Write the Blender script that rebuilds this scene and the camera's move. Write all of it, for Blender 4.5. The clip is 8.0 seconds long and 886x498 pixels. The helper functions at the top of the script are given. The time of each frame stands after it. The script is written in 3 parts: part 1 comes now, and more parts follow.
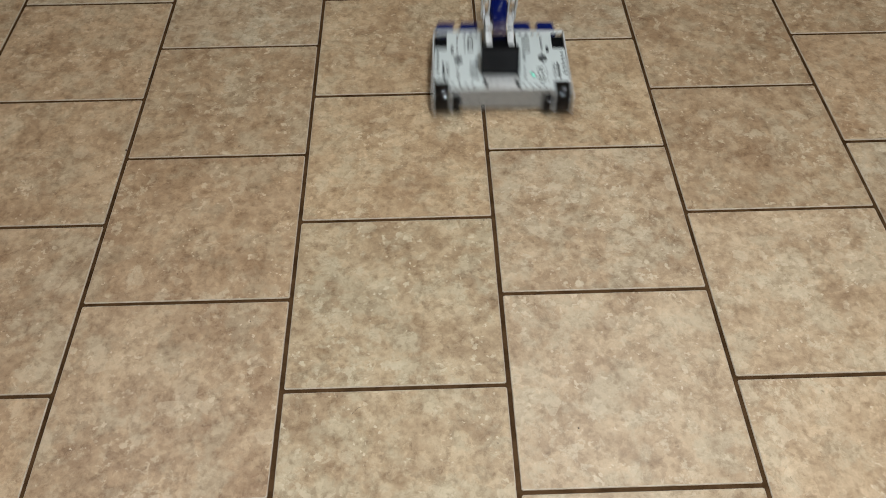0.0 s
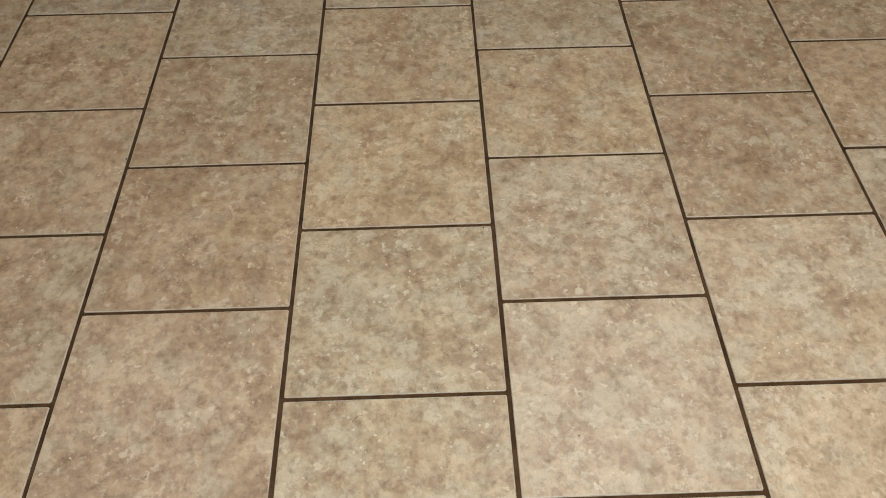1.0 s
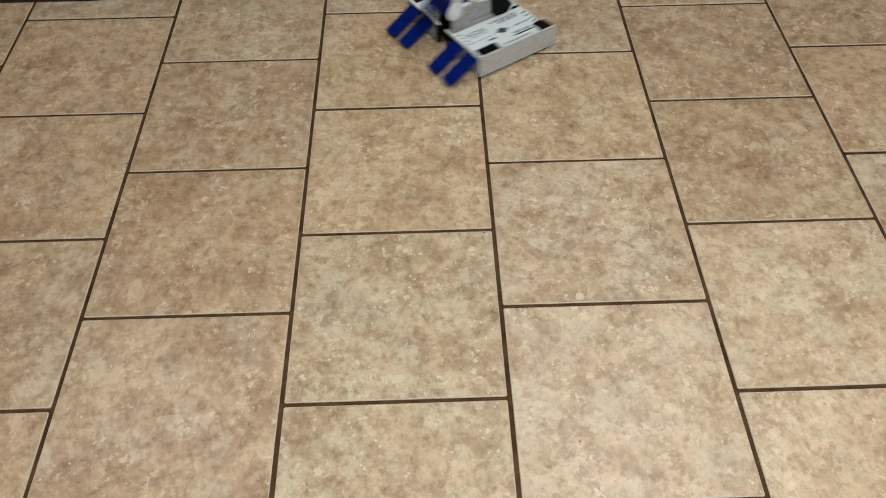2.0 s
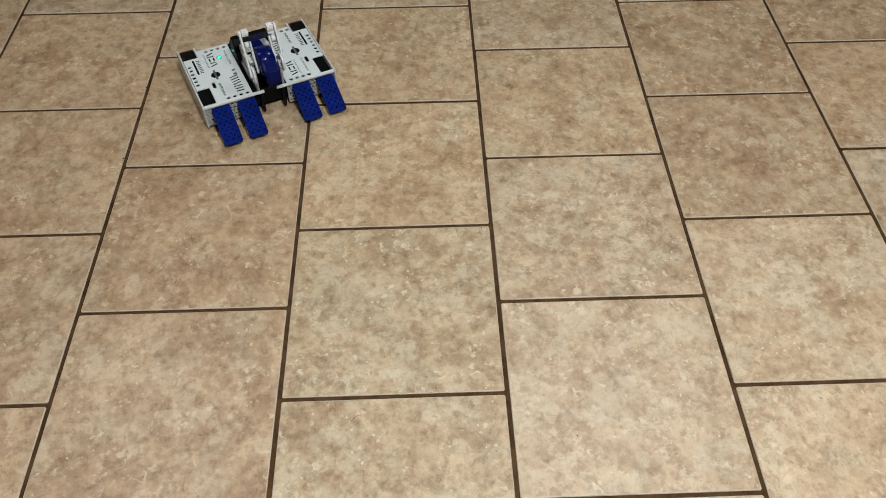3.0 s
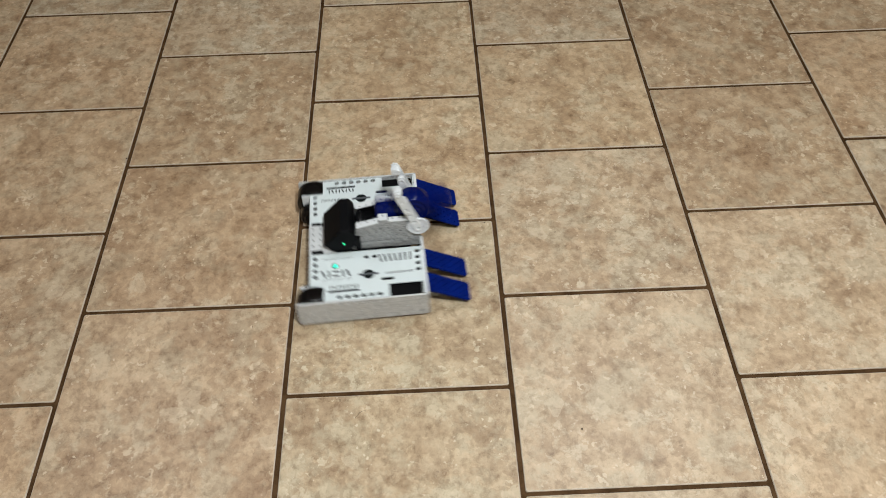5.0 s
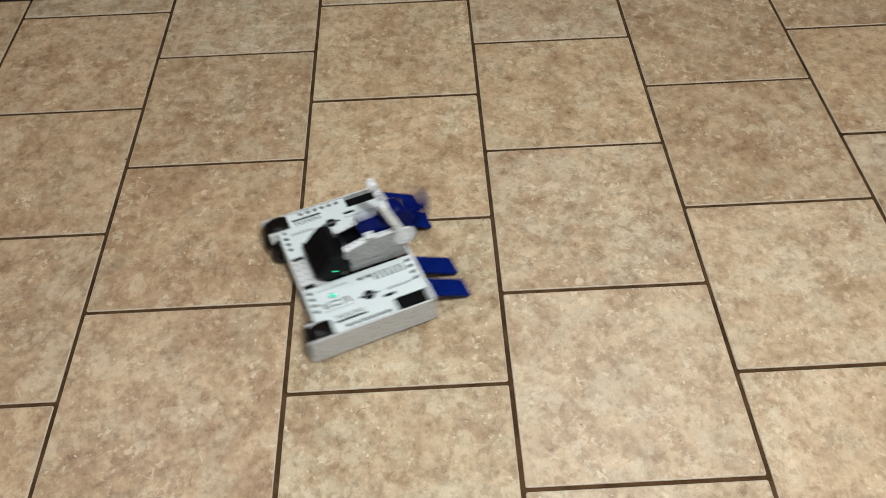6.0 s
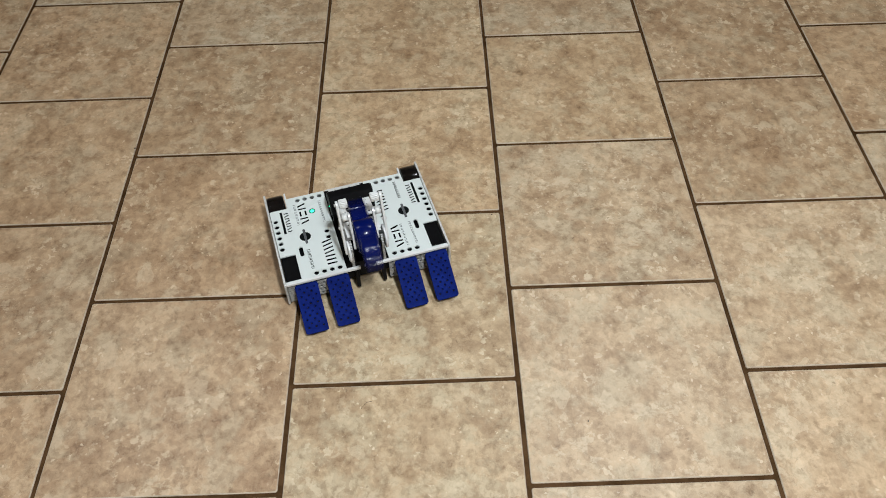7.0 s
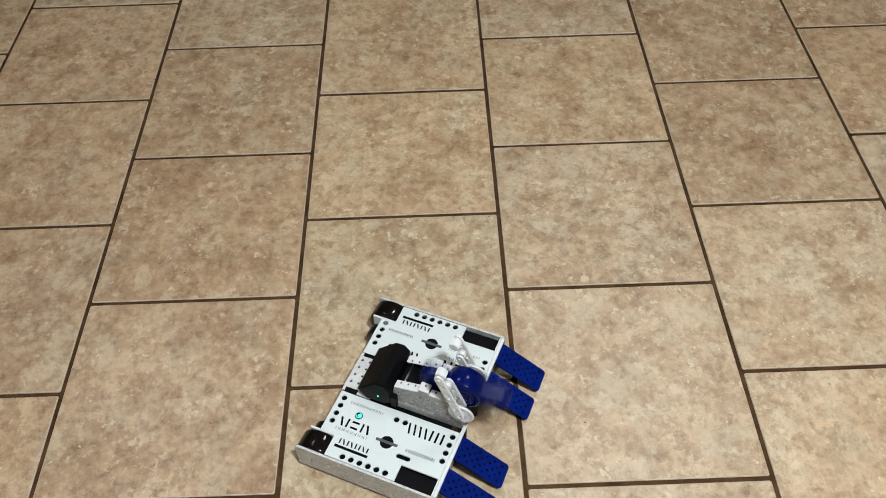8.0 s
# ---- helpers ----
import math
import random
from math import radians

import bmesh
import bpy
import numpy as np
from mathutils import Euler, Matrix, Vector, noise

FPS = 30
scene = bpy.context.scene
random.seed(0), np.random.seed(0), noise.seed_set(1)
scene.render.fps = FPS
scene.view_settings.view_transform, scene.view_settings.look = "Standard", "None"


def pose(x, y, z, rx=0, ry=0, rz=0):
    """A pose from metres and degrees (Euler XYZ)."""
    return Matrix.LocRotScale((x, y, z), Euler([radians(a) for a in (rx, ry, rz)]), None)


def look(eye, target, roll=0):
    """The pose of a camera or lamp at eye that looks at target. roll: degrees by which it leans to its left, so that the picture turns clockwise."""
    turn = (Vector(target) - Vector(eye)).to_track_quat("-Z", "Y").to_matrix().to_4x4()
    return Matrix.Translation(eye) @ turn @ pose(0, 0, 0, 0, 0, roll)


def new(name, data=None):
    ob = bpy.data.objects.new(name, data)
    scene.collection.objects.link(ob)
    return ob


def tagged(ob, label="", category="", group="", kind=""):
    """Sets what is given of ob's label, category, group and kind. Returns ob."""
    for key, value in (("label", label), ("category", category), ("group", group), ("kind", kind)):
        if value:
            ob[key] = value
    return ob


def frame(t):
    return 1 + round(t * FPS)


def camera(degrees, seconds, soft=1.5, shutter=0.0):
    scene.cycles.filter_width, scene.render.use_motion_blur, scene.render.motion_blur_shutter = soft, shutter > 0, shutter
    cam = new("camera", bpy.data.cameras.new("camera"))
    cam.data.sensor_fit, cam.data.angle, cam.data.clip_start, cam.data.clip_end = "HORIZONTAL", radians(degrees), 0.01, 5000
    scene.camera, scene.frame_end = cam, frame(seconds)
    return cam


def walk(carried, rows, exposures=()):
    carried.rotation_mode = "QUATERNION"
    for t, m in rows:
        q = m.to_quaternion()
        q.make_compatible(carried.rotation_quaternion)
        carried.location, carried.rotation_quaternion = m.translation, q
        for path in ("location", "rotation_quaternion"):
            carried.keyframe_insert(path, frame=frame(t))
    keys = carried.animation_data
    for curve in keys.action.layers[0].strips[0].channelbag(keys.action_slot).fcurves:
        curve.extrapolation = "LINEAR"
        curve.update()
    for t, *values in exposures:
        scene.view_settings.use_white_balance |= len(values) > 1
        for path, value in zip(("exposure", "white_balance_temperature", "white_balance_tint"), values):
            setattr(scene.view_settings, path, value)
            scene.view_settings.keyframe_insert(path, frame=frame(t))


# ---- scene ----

# ---------------------------------------------------------------- camera
cam = camera(56.1, 8.0, soft=0.92, shutter=0.7)
PATH = [
    (0, (0.231, -0.652, 1.098), (0.261, 0.635, -0.432), -0.5),
    (0.5, (0.229, -0.651, 1.098), (0.26, 0.641, -0.428), -0.6),
    (1, (0.234, -0.652, 1.099), (0.261, 0.649, -0.42), -0.8),
    (1.5, (0.233, -0.65, 1.099), (0.259, 0.659, -0.412), -0.9),
    (1.7, (0.233, -0.65, 1.099), (0.2585, 0.6614, -0.412), -0.84),
    (2.8, (0.228, -0.653, 1.097), (0.2673, 0.6475, -0.42), -0.29),
    (3, (0.228, -0.653, 1.097), (0.268, 0.65, -0.42), -0.3),
    (3.5, (0.227, -0.652, 1.098), (0.271, 0.651, -0.419), -0.1),
    (4, (0.228, -0.652, 1.096), (0.273, 0.645, -0.425), -0.2),
    (4.5, (0.233, -0.656, 1.095), (0.263, 0.64, -0.428), -1.0),
    (4.7, (0.233, -0.656, 1.095), (0.2603, 0.642, -0.428), -1.24),
    (5.8, (0.238, -0.662, 1.096), (0.2574, 0.6404, -0.425), -2.13),
    (6, (0.238, -0.662, 1.096), (0.259, 0.636, -0.425), -2.1),
    (6.5, (0.234, -0.656, 1.097), (0.248, 0.635, -0.43), -1.9),
    (7, (0.234, -0.658, 1.093), (0.24, 0.628, -0.438), -1.8),
    (7.5, (0.234, -0.66, 1.096), (0.242, 0.626, -0.436), -1.7),
    (8, (0.236, -0.659, 1.097), (0.246, 0.629, -0.434), -1.7),
]
EXPOSURES = [(0.0, -0.17), (0.8, -0.16), (1.1, -0.10), (1.4, 0.0), (3.5, 0.0), (4.5, -0.04), (6.0, 0.03), (6.6, 0.0), (7.4, -0.05), (8.0, -0.05)]
walk(cam, [(t, look(eye, target, roll)) for t, eye, target, roll in PATH], EXPOSURES)

# ---------------------------------------------------------------- light
world = bpy.data.worlds.new("room_world")
scene.world = world
world.use_nodes = True
world.node_tree.nodes["Background"].inputs[0].default_value = (0.9, 0.85, 0.8, 1)
world.node_tree.nodes["Background"].inputs[1].default_value = 0.01

CEILING = 2.25
LAMPS = [(0.62, -0.88, 57.0, (0.93, 1.0, 1.05)), (0.88, 0.88, 8.5, (0.93, 1.0, 1.05)), (-0.88, 0.92, 6.0, (0.96, 1.0, 1.03))]


def ceiling_lamp(x, y, watts, tint):
    data = bpy.data.lights.new("ceiling_lamp_light", "AREA")
    data.shape, data.size, data.energy, data.color = "DISK", 0.20, watts, tint
    ob = new("ceiling_lamp_light", data)
    ob.matrix_world = look((x, y, CEILING - 0.125), (x, y, 0))
    return ob


for lx, ly, watts, tint in LAMPS:
    ceiling_lamp(lx, ly, watts, tint)


# ---------------------------------------------------------------- materials
def material(name):
    m = bpy.data.materials.new(name)
    m.use_nodes = True
    nt = m.node_tree
    return m, nt, nt.nodes["Principled BSDF"]


def node(nt, kind, values=None, **props):
    n = nt.nodes.new(kind)
    for k, v in props.items():
        if k == "data_type":
            n.data_type = v
        elif k == "blend_type":
            n.blend_type = v
        elif k == "operation":
            n.operation = v
        elif k == "feature":
            n.feature = v
    for k, v in (values or {}).items():
        n.inputs[k].default_value = v
    return n


def ramp(nt, fac, stops):
    r = nt.nodes.new("ShaderNodeValToRGB")
    e = r.color_ramp.elements
    while len(e) < len(stops):
        e.new(0.5)
    for k, (p, c) in enumerate(stops):
        e[k].position, e[k].color = p, (*c, 1)
    nt.links.new(fac, r.inputs[0])
    return r.outputs[0]


def mix(nt, fac, a, b, blend="MIX"):
    n = node(nt, "ShaderNodeMix", data_type="RGBA", blend_type=blend)
    for socket, v in ((n.inputs[0], fac), (n.inputs[6], a), (n.inputs[7], b)):
        if isinstance(v, (int, float)):
            socket.default_value = v
        elif isinstance(v, tuple):
            socket.default_value = (*v, 1)
        else:
            nt.links.new(v, socket)
    return n.outputs[2]


def fine(name, base, dark, rough, scale=60.0, bump=0.05, metal=0.0, coat=0.0, contrast=0.5, spec=0.5, grit=0.3):
    """A surface of one colour with two scales of stain, uneven gloss and fine relief."""
    m, nt, p = material(name)
    p.inputs["Specular IOR Level"].default_value = spec
    tc = nt.nodes.new("ShaderNodeTexCoord").outputs["Object"]
    big = node(nt, "ShaderNodeTexNoise", {"Scale": scale * 0.25, "Detail": 5.0, "Roughness": 0.6})
    small = node(nt, "ShaderNodeTexNoise", {"Scale": scale * 4, "Detail": 3.0})
    nt.links.new(tc, big.inputs["Vector"]), nt.links.new(tc, small.inputs["Vector"])
    stain = ramp(nt, big.outputs[0], [(0.5 - 0.3 * contrast, dark), (0.5 + 0.15 * contrast, base)])
    speck = ramp(nt, small.outputs[0], [(0.25, tuple(c * 0.85 for c in base)), (0.5, (1, 1, 1))])
    nt.links.new(mix(nt, grit, stain, speck, "MULTIPLY"), p.inputs["Base Color"])
    r = ramp(nt, big.outputs[0], [(0.2, (rough * 1.25,) * 3), (0.8, (rough * 0.8,) * 3)])
    nt.links.new(r, p.inputs["Roughness"])
    p.inputs["Metallic"].default_value = metal
    p.inputs["Coat Weight"].default_value = coat
    b = node(nt, "ShaderNodeBump", {"Strength": bump, "Distance": 0.0006})
    nt.links.new(small.outputs[0], b.inputs["Height"])
    nt.links.new(b.outputs[0], p.inputs["Normal"])
    return m


def tile_material(name, tone, flecks=1.0, wash=0.0):
    """Glazed tile with a printed stone pattern; tone: the batch's tint, with floor light and shade in some; flecks: how
    many pale chips it has; wash: how far glare fades its print.
    """
    m, nt, p = material(name)
    L = nt.links.new
    tc = nt.nodes.new("ShaderNodeTexCoord").outputs["Object"]
    rnd = nt.nodes.new("ShaderNodeObjectInfo").outputs["Random"]
    shift = node(nt, "ShaderNodeVectorMath", operation="MULTIPLY_ADD")
    comb = nt.nodes.new("ShaderNodeCombineXYZ")
    for k, f in enumerate((37.0, 91.0, 53.0)):
        mu = node(nt, "ShaderNodeMath", {1: f}, operation="MULTIPLY")
        L(rnd, mu.inputs[0]), L(mu.outputs[0], comb.inputs[k])
    L(tc, shift.inputs[0])
    shift.inputs[1].default_value = (1, 1, 1)
    L(comb.outputs[0], shift.inputs[2])
    v = shift.outputs[0]

    def noise_at(scale, detail, rough=0.55, distort=0.0):
        n = node(nt, "ShaderNodeTexNoise", {"Scale": scale, "Detail": detail, "Roughness": rough, "Distortion": distort})
        L(v, n.inputs["Vector"])
        return n.outputs[0]

    def warped(amount, scale):
        warp = node(nt, "ShaderNodeTexNoise", {"Scale": scale, "Detail": 3.0})
        L(v, warp.inputs["Vector"])
        wv = node(nt, "ShaderNodeVectorMath", operation="MULTIPLY_ADD")
        L(warp.outputs["Color"], wv.inputs[0])
        wv.inputs[1].default_value = (amount, amount, amount)
        L(v, wv.inputs[2])
        return wv.outputs[0]

    def cells(scale, vector):
        n = node(nt, "ShaderNodeTexVoronoi", {"Scale": scale, "Randomness": 1.0})
        L(vector, n.inputs["Vector"])
        return n

    def times(x, y):
        return mix(nt, 1.0, x, y, "MULTIPLY")

    cloud = noise_at(10.0, 9.0, 0.74, 0.2)
    blotch = noise_at(30.0, 9.0, 0.76, 0.2)
    grain = noise_at(120.0, 4.0, 0.7)
    olive = noise_at(13.0, 8.0, 0.70, 0.2)
    col = ramp(nt, cloud, [(0.34, (0.300, 0.202, 0.122)), (0.45, (0.385, 0.277, 0.174)), (0.55, (0.460, 0.346, 0.226)), (0.66, (0.530, 0.420, 0.288))])
    col = mix(nt, ramp(nt, olive, [(0.50, (0, 0, 0)), (0.58, (0.65,) * 3)]), col, (0.455, 0.383, 0.270))
    # torn brown stains and chalky pale patches with crisp edges
    col = mix(nt, 0.95, col, ramp(nt, blotch, [(0.35, (0.72, 0.66, 0.60)), (0.44, (0.90, 0.87, 0.84)), (0.52, (1.03, 1.03, 1.03))]), "MULTIPLY")
    shard = cells(66.0, warped(0.045, 30.0)).outputs["Color"]
    col = mix(nt, 0.80, col, ramp(nt, shard, [(0.1, (0.83, 0.79, 0.76)), (0.5, (1, 1, 1)), (0.9, (1.13, 1.14, 1.15))]), "MULTIPLY")
    chalk = noise_at(36.0, 7.0, 0.66, 0.3)
    chalk_area = ramp(nt, noise_at(8.0, 3.0), [(0.46, (0.15,) * 3), (0.60, (1.0,) * 3)])
    col = mix(nt, times(ramp(nt, chalk, [(0.55, (0, 0, 0)), (0.575, (min(0.8, 0.55 * flecks),) * 3)]), chalk_area), col, (0.590, 0.505, 0.370))
    flake = cells(40.0, warped(0.030, 34.0)).outputs["Color"]
    col = mix(nt, ramp(nt, flake, [(0.84, (0, 0, 0)), (0.86, (0.42,) * 3)]), col, (0.575, 0.485, 0.352))
    smear = noise_at(56.0, 7.0, 0.74, 0.2)
    col = mix(nt, 0.8, col, ramp(nt, smear, [(0.36, (0.66, 0.60, 0.54)), (0.47, (1, 1, 1)), (0.62, (1.12, 1.12, 1.13))]), "MULTIPLY")
    # small cream flecks and squiggles in loose groups
    area = ramp(nt, noise_at(15.0, 3.0), [(0.52, (0.02,) * 3), (0.62, (1.0,) * 3)])
    fleck = ramp(nt, cells(125.0, warped(0.02, 90.0)).outputs["Color"], [(0.79, (0, 0, 0)), (0.82, (min(0.9, 0.60 * flecks),) * 3)])
    col = mix(nt, times(fleck, area), col, (0.68, 0.590, 0.44))
    line = ramp(nt, noise_at(55.0, 5.0, 0.65, 0.8), [(0.476, (0, 0, 0)), (0.495, (0.40,) * 3), (0.514, (0, 0, 0))])
    area2 = ramp(nt, noise_at(11.0, 3.0), [(0.53, (0, 0, 0)), (0.62, (0.9,) * 3)])
    col = mix(nt, times(line, area2), col, (0.62, 0.525, 0.39))
    # dark pits and grain
    col = mix(nt, 0.40, col, ramp(nt, grain, [(0.28, (0.62, 0.56, 0.50)), (0.45, (1, 1, 1)), (0.7, (1.10, 1.10, 1.08))]), "MULTIPLY")
    chip = ramp(nt, cells(300.0, warped(0.006, 180.0)).outputs["Color"], [(0.88, (0, 0, 0)), (0.90, (min(0.9, 0.65 * flecks),) * 3)])
    area3 = ramp(nt, noise_at(19.0, 3.0), [(0.49, (0.06,) * 3), (0.61, (1.0,) * 3)])
    col = mix(nt, times(chip, area3), col, (0.70, 0.615, 0.47))
    speck = ramp(nt, cells(280.0, warped(0.005, 150.0)).outputs["Color"], [(0.955, (1, 1, 1)), (0.975, (0.36, 0.30, 0.25))])
    col = mix(nt, 0.5, col, speck, "MULTIPLY")
    col = mix(nt, wash, col, (0.430, 0.338, 0.230))
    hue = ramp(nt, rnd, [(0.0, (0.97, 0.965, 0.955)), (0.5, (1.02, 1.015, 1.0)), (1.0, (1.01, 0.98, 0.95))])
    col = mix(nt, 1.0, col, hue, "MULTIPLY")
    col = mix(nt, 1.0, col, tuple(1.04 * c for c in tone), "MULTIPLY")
    L(col, p.inputs["Base Color"])
    L(ramp(nt, blotch, [(0.2, (0.35,) * 3), (0.8, (0.49,) * 3)]), p.inputs["Roughness"])
    p.inputs["Specular IOR Level"].default_value = 0.62
    b1 = node(nt, "ShaderNodeBump", {"Strength": 0.35, "Distance": 0.0012})
    b2 = node(nt, "ShaderNodeBump", {"Strength": 0.25, "Distance": 0.0004})
    L(blotch, b1.inputs["Height"]), L(grain, b2.inputs["Height"])
    L(b1.outputs[0], b2.inputs["Normal"]), L(b2.outputs[0], p.inputs["Normal"])
    return m


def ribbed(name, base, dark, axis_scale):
    """Printed plastic in thin wavy mottled layers; the grooves' light and dark are banded into the colour."""
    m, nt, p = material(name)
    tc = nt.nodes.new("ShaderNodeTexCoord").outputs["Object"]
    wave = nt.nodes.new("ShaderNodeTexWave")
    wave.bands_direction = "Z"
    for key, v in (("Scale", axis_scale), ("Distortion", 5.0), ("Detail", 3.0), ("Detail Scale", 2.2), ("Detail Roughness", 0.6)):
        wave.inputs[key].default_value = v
    mottle = node(nt, "ShaderNodeTexNoise", {"Scale": 140.0, "Detail": 5.0, "Roughness": 0.7})
    nt.links.new(tc, wave.inputs["Vector"]), nt.links.new(tc, mottle.inputs["Vector"])
    # painted bands stand in for the shading of the fine print lines
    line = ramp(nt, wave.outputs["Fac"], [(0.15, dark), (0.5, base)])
    blot = ramp(nt, mottle.outputs[0], [(0.32, (0.55, 0.55, 0.54)), (0.55, (1, 1, 1))])
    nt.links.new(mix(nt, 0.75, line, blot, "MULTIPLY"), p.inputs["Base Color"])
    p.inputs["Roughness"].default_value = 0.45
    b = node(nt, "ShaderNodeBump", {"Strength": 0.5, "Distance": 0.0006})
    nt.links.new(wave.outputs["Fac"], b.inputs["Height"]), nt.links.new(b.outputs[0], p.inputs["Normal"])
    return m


def glow(name, colour, strength):
    m, nt, p = material(name)
    p.inputs["Base Color"].default_value = (*colour, 1)
    p.inputs["Emission Color"].default_value = (*colour, 1)
    p.inputs["Emission Strength"].default_value = strength
    return m


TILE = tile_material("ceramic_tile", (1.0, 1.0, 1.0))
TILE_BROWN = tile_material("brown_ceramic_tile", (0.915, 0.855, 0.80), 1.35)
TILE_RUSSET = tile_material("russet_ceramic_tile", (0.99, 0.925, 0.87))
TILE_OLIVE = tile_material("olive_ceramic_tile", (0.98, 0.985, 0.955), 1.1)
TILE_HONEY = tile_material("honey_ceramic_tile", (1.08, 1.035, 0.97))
# lifted and washed out: the glare near the viewer is put into its colour
TILE_PALE_GLARE = tile_material("pale_glare_ceramic_tile", (1.09, 1.07, 1.06), 0.95, 0.12)
# unglazed rim, its colour paler still for the light caught on the bevel
TILE_EDGE = fine("tile_bisque_glint_edge", (0.58, 0.49, 0.38), (0.38, 0.30, 0.22), 0.6, 120.0, 0.2)
GROUT = fine("brown_grout", (0.092, 0.050, 0.023), (0.046, 0.024, 0.010), 0.95, 90.0, 0.6, spec=0.05)
WALL = fine("painted_wall", (0.50, 0.45, 0.37), (0.46, 0.41, 0.34), 0.7, 12.0, 0.15)
CEIL = fine("white_ceiling", (0.66, 0.64, 0.60), (0.62, 0.60, 0.56), 0.8, 12.0, 0.2)
# white plastic darkened in colour for the robot's shaded sides, the second more
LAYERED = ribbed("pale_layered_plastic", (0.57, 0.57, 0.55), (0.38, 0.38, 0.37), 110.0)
SHADED_LAYERED = ribbed("shaded_layered_plastic", (0.42, 0.42, 0.405), (0.20, 0.20, 0.195), 105.0)
WHITE = fine("white_plastic", (0.70, 0.715, 0.71), (0.64, 0.645, 0.635), 0.35, 45.0, 0.04, grit=0.12)
STICKER = fine("white_sticker", (0.655, 0.705, 0.692), (0.63, 0.68, 0.667), 0.28, 18.0, 0.02, grit=0.06)
GREYWHITE = fine("pale_grey_plastic", (0.60, 0.60, 0.585), (0.50, 0.50, 0.485), 0.4, 60.0, 0.08)
BLUE = fine("blue_plastic", (0.0010, 0.012, 0.145), (0.0008, 0.007, 0.090), 0.55, 60.0, 0.5, spec=0.045)
GLOSS_BLUE = fine("glossy_blue_plastic", (0.0008, 0.0055, 0.090), (0.0006, 0.004, 0.06), 0.18, 40.0, 0.05, spec=0.18)
BLACK = fine("black_plastic", (0.004, 0.004, 0.0045), (0.002, 0.002, 0.0025), 0.5, 60.0, 0.1, spec=0.08)
RUBBER = fine("black_rubber", (0.005, 0.004, 0.004), (0.003, 0.0025, 0.0025), 0.10, 70.0, 0.25, spec=0.3)
INK = fine("black_print", (0.006, 0.008, 0.008), (0.004, 0.005, 0.005), 0.6, 80.0, 0.02, spec=0.03)
GREYINK = fine("grey_print", (0.10, 0.105, 0.11), (0.07, 0.075, 0.08), 0.45, 80.0, 0.02, spec=0.2)
STEEL = fine("steel_rod", (0.55, 0.55, 0.56), (0.42, 0.42, 0.43), 0.3, 80.0, 0.05, metal=1.0)
CLEAR = fine("milky_plastic", (0.66, 0.67, 0.68), (0.56, 0.57, 0.58), 0.18, 60.0, 0.04, coat=0.5)
LED = glow("green_led", (0.05, 0.85, 0.58), 1.3)
SMALL_LED = glow("small_green_led", (0.03, 0.9, 0.35), 2.0)
LAMP_GLASS = glow("lamp_diffuser", (0.99, 1.0, 0.995), 2.5)
MAROON = fine("dark_maroon_pile", (0.030, 0.010, 0.011), (0.014, 0.005, 0.006), 0.95, 150.0, 0.9)
CRUMB = fine("dark_crumb", (0.05, 0.035, 0.025), (0.03, 0.02, 0.015), 0.9, 300.0, 0.3)


# ---------------------------------------------------------------- mesh helpers
def part(name, bm, mat, parent, label=""):
    """Links a bmesh or a mesh as one mesh object under a thing or a part."""
    if isinstance(bm, bmesh.types.BMesh):
        me = bpy.data.meshes.new(name)
        bm.to_mesh(me)
        bm.free()
    else:
        me = bm
    if not me.materials:
        me.materials.append(mat)
    ob = new(name, me)
    ob.parent = parent
    return tagged(ob, label) if label else ob


def box(x0, x1, y0, y1, z0, z1, bevel=0.0008, bm=None):
    own = bmesh.new()
    bmesh.ops.create_cube(own, size=1)
    for v in own.verts:
        v.co = Vector(((x0 + x1) / 2 + v.co.x * (x1 - x0), (y0 + y1) / 2 + v.co.y * (y1 - y0), (z0 + z1) / 2 + v.co.z * (z1 - z0)))
    if bevel:
        bmesh.ops.bevel(own, geom=own.edges[:], offset=bevel, segments=2, affect="EDGES", profile=0.5)
    return merge(bm, own)


def merge(bm, own):
    """Adds the bmesh own to bm, if there is one."""
    if bm is None:
        return own
    me = bpy.data.meshes.new("joined")
    own.to_mesh(me)
    own.free()
    bm.from_mesh(me)
    bpy.data.meshes.remove(me)
    return bm


def turned(profile, steps=40, m=None, bm=None):
    """A body turned about the x axis: profile of (x, radius)."""
    own = bmesh.new()
    rings = []
    for x, r in profile:
        rings.append([own.verts.new((x, r * math.cos(2 * math.pi * k / steps), r * math.sin(2 * math.pi * k / steps))) for k in range(steps)])
    for a, b in zip(rings, rings[1:]):
        for k in range(steps):
            f = own.faces.new((a[k], a[(k + 1) % steps], b[(k + 1) % steps], b[k]))
            f.smooth = True
    own.faces.new(rings[0]), own.faces.new(rings[-1])
    bmesh.ops.recalc_face_normals(own, faces=own.faces[:])
    if m:
        bmesh.ops.transform(own, matrix=m, verts=own.verts[:])
    return merge(bm, own)


def circle(x, y, r, n=14):
    return [(x + r * math.cos(2 * math.pi * k / n), y + r * math.sin(2 * math.pi * k / n)) for k in range(n)]


def rounded(x0, x1, y0, y1, r, n=5):
    out = []
    for cx, cy, a in ((x1 - r, y1 - r, 0), (x0 + r, y1 - r, 90), (x0 + r, y0 + r, 180), (x1 - r, y0 + r, 270)):
        for k in range(n + 1):
            t = radians(a + 90 * k / n)
            out.append((cx + r * math.cos(t), cy + r * math.sin(t)))
    return out


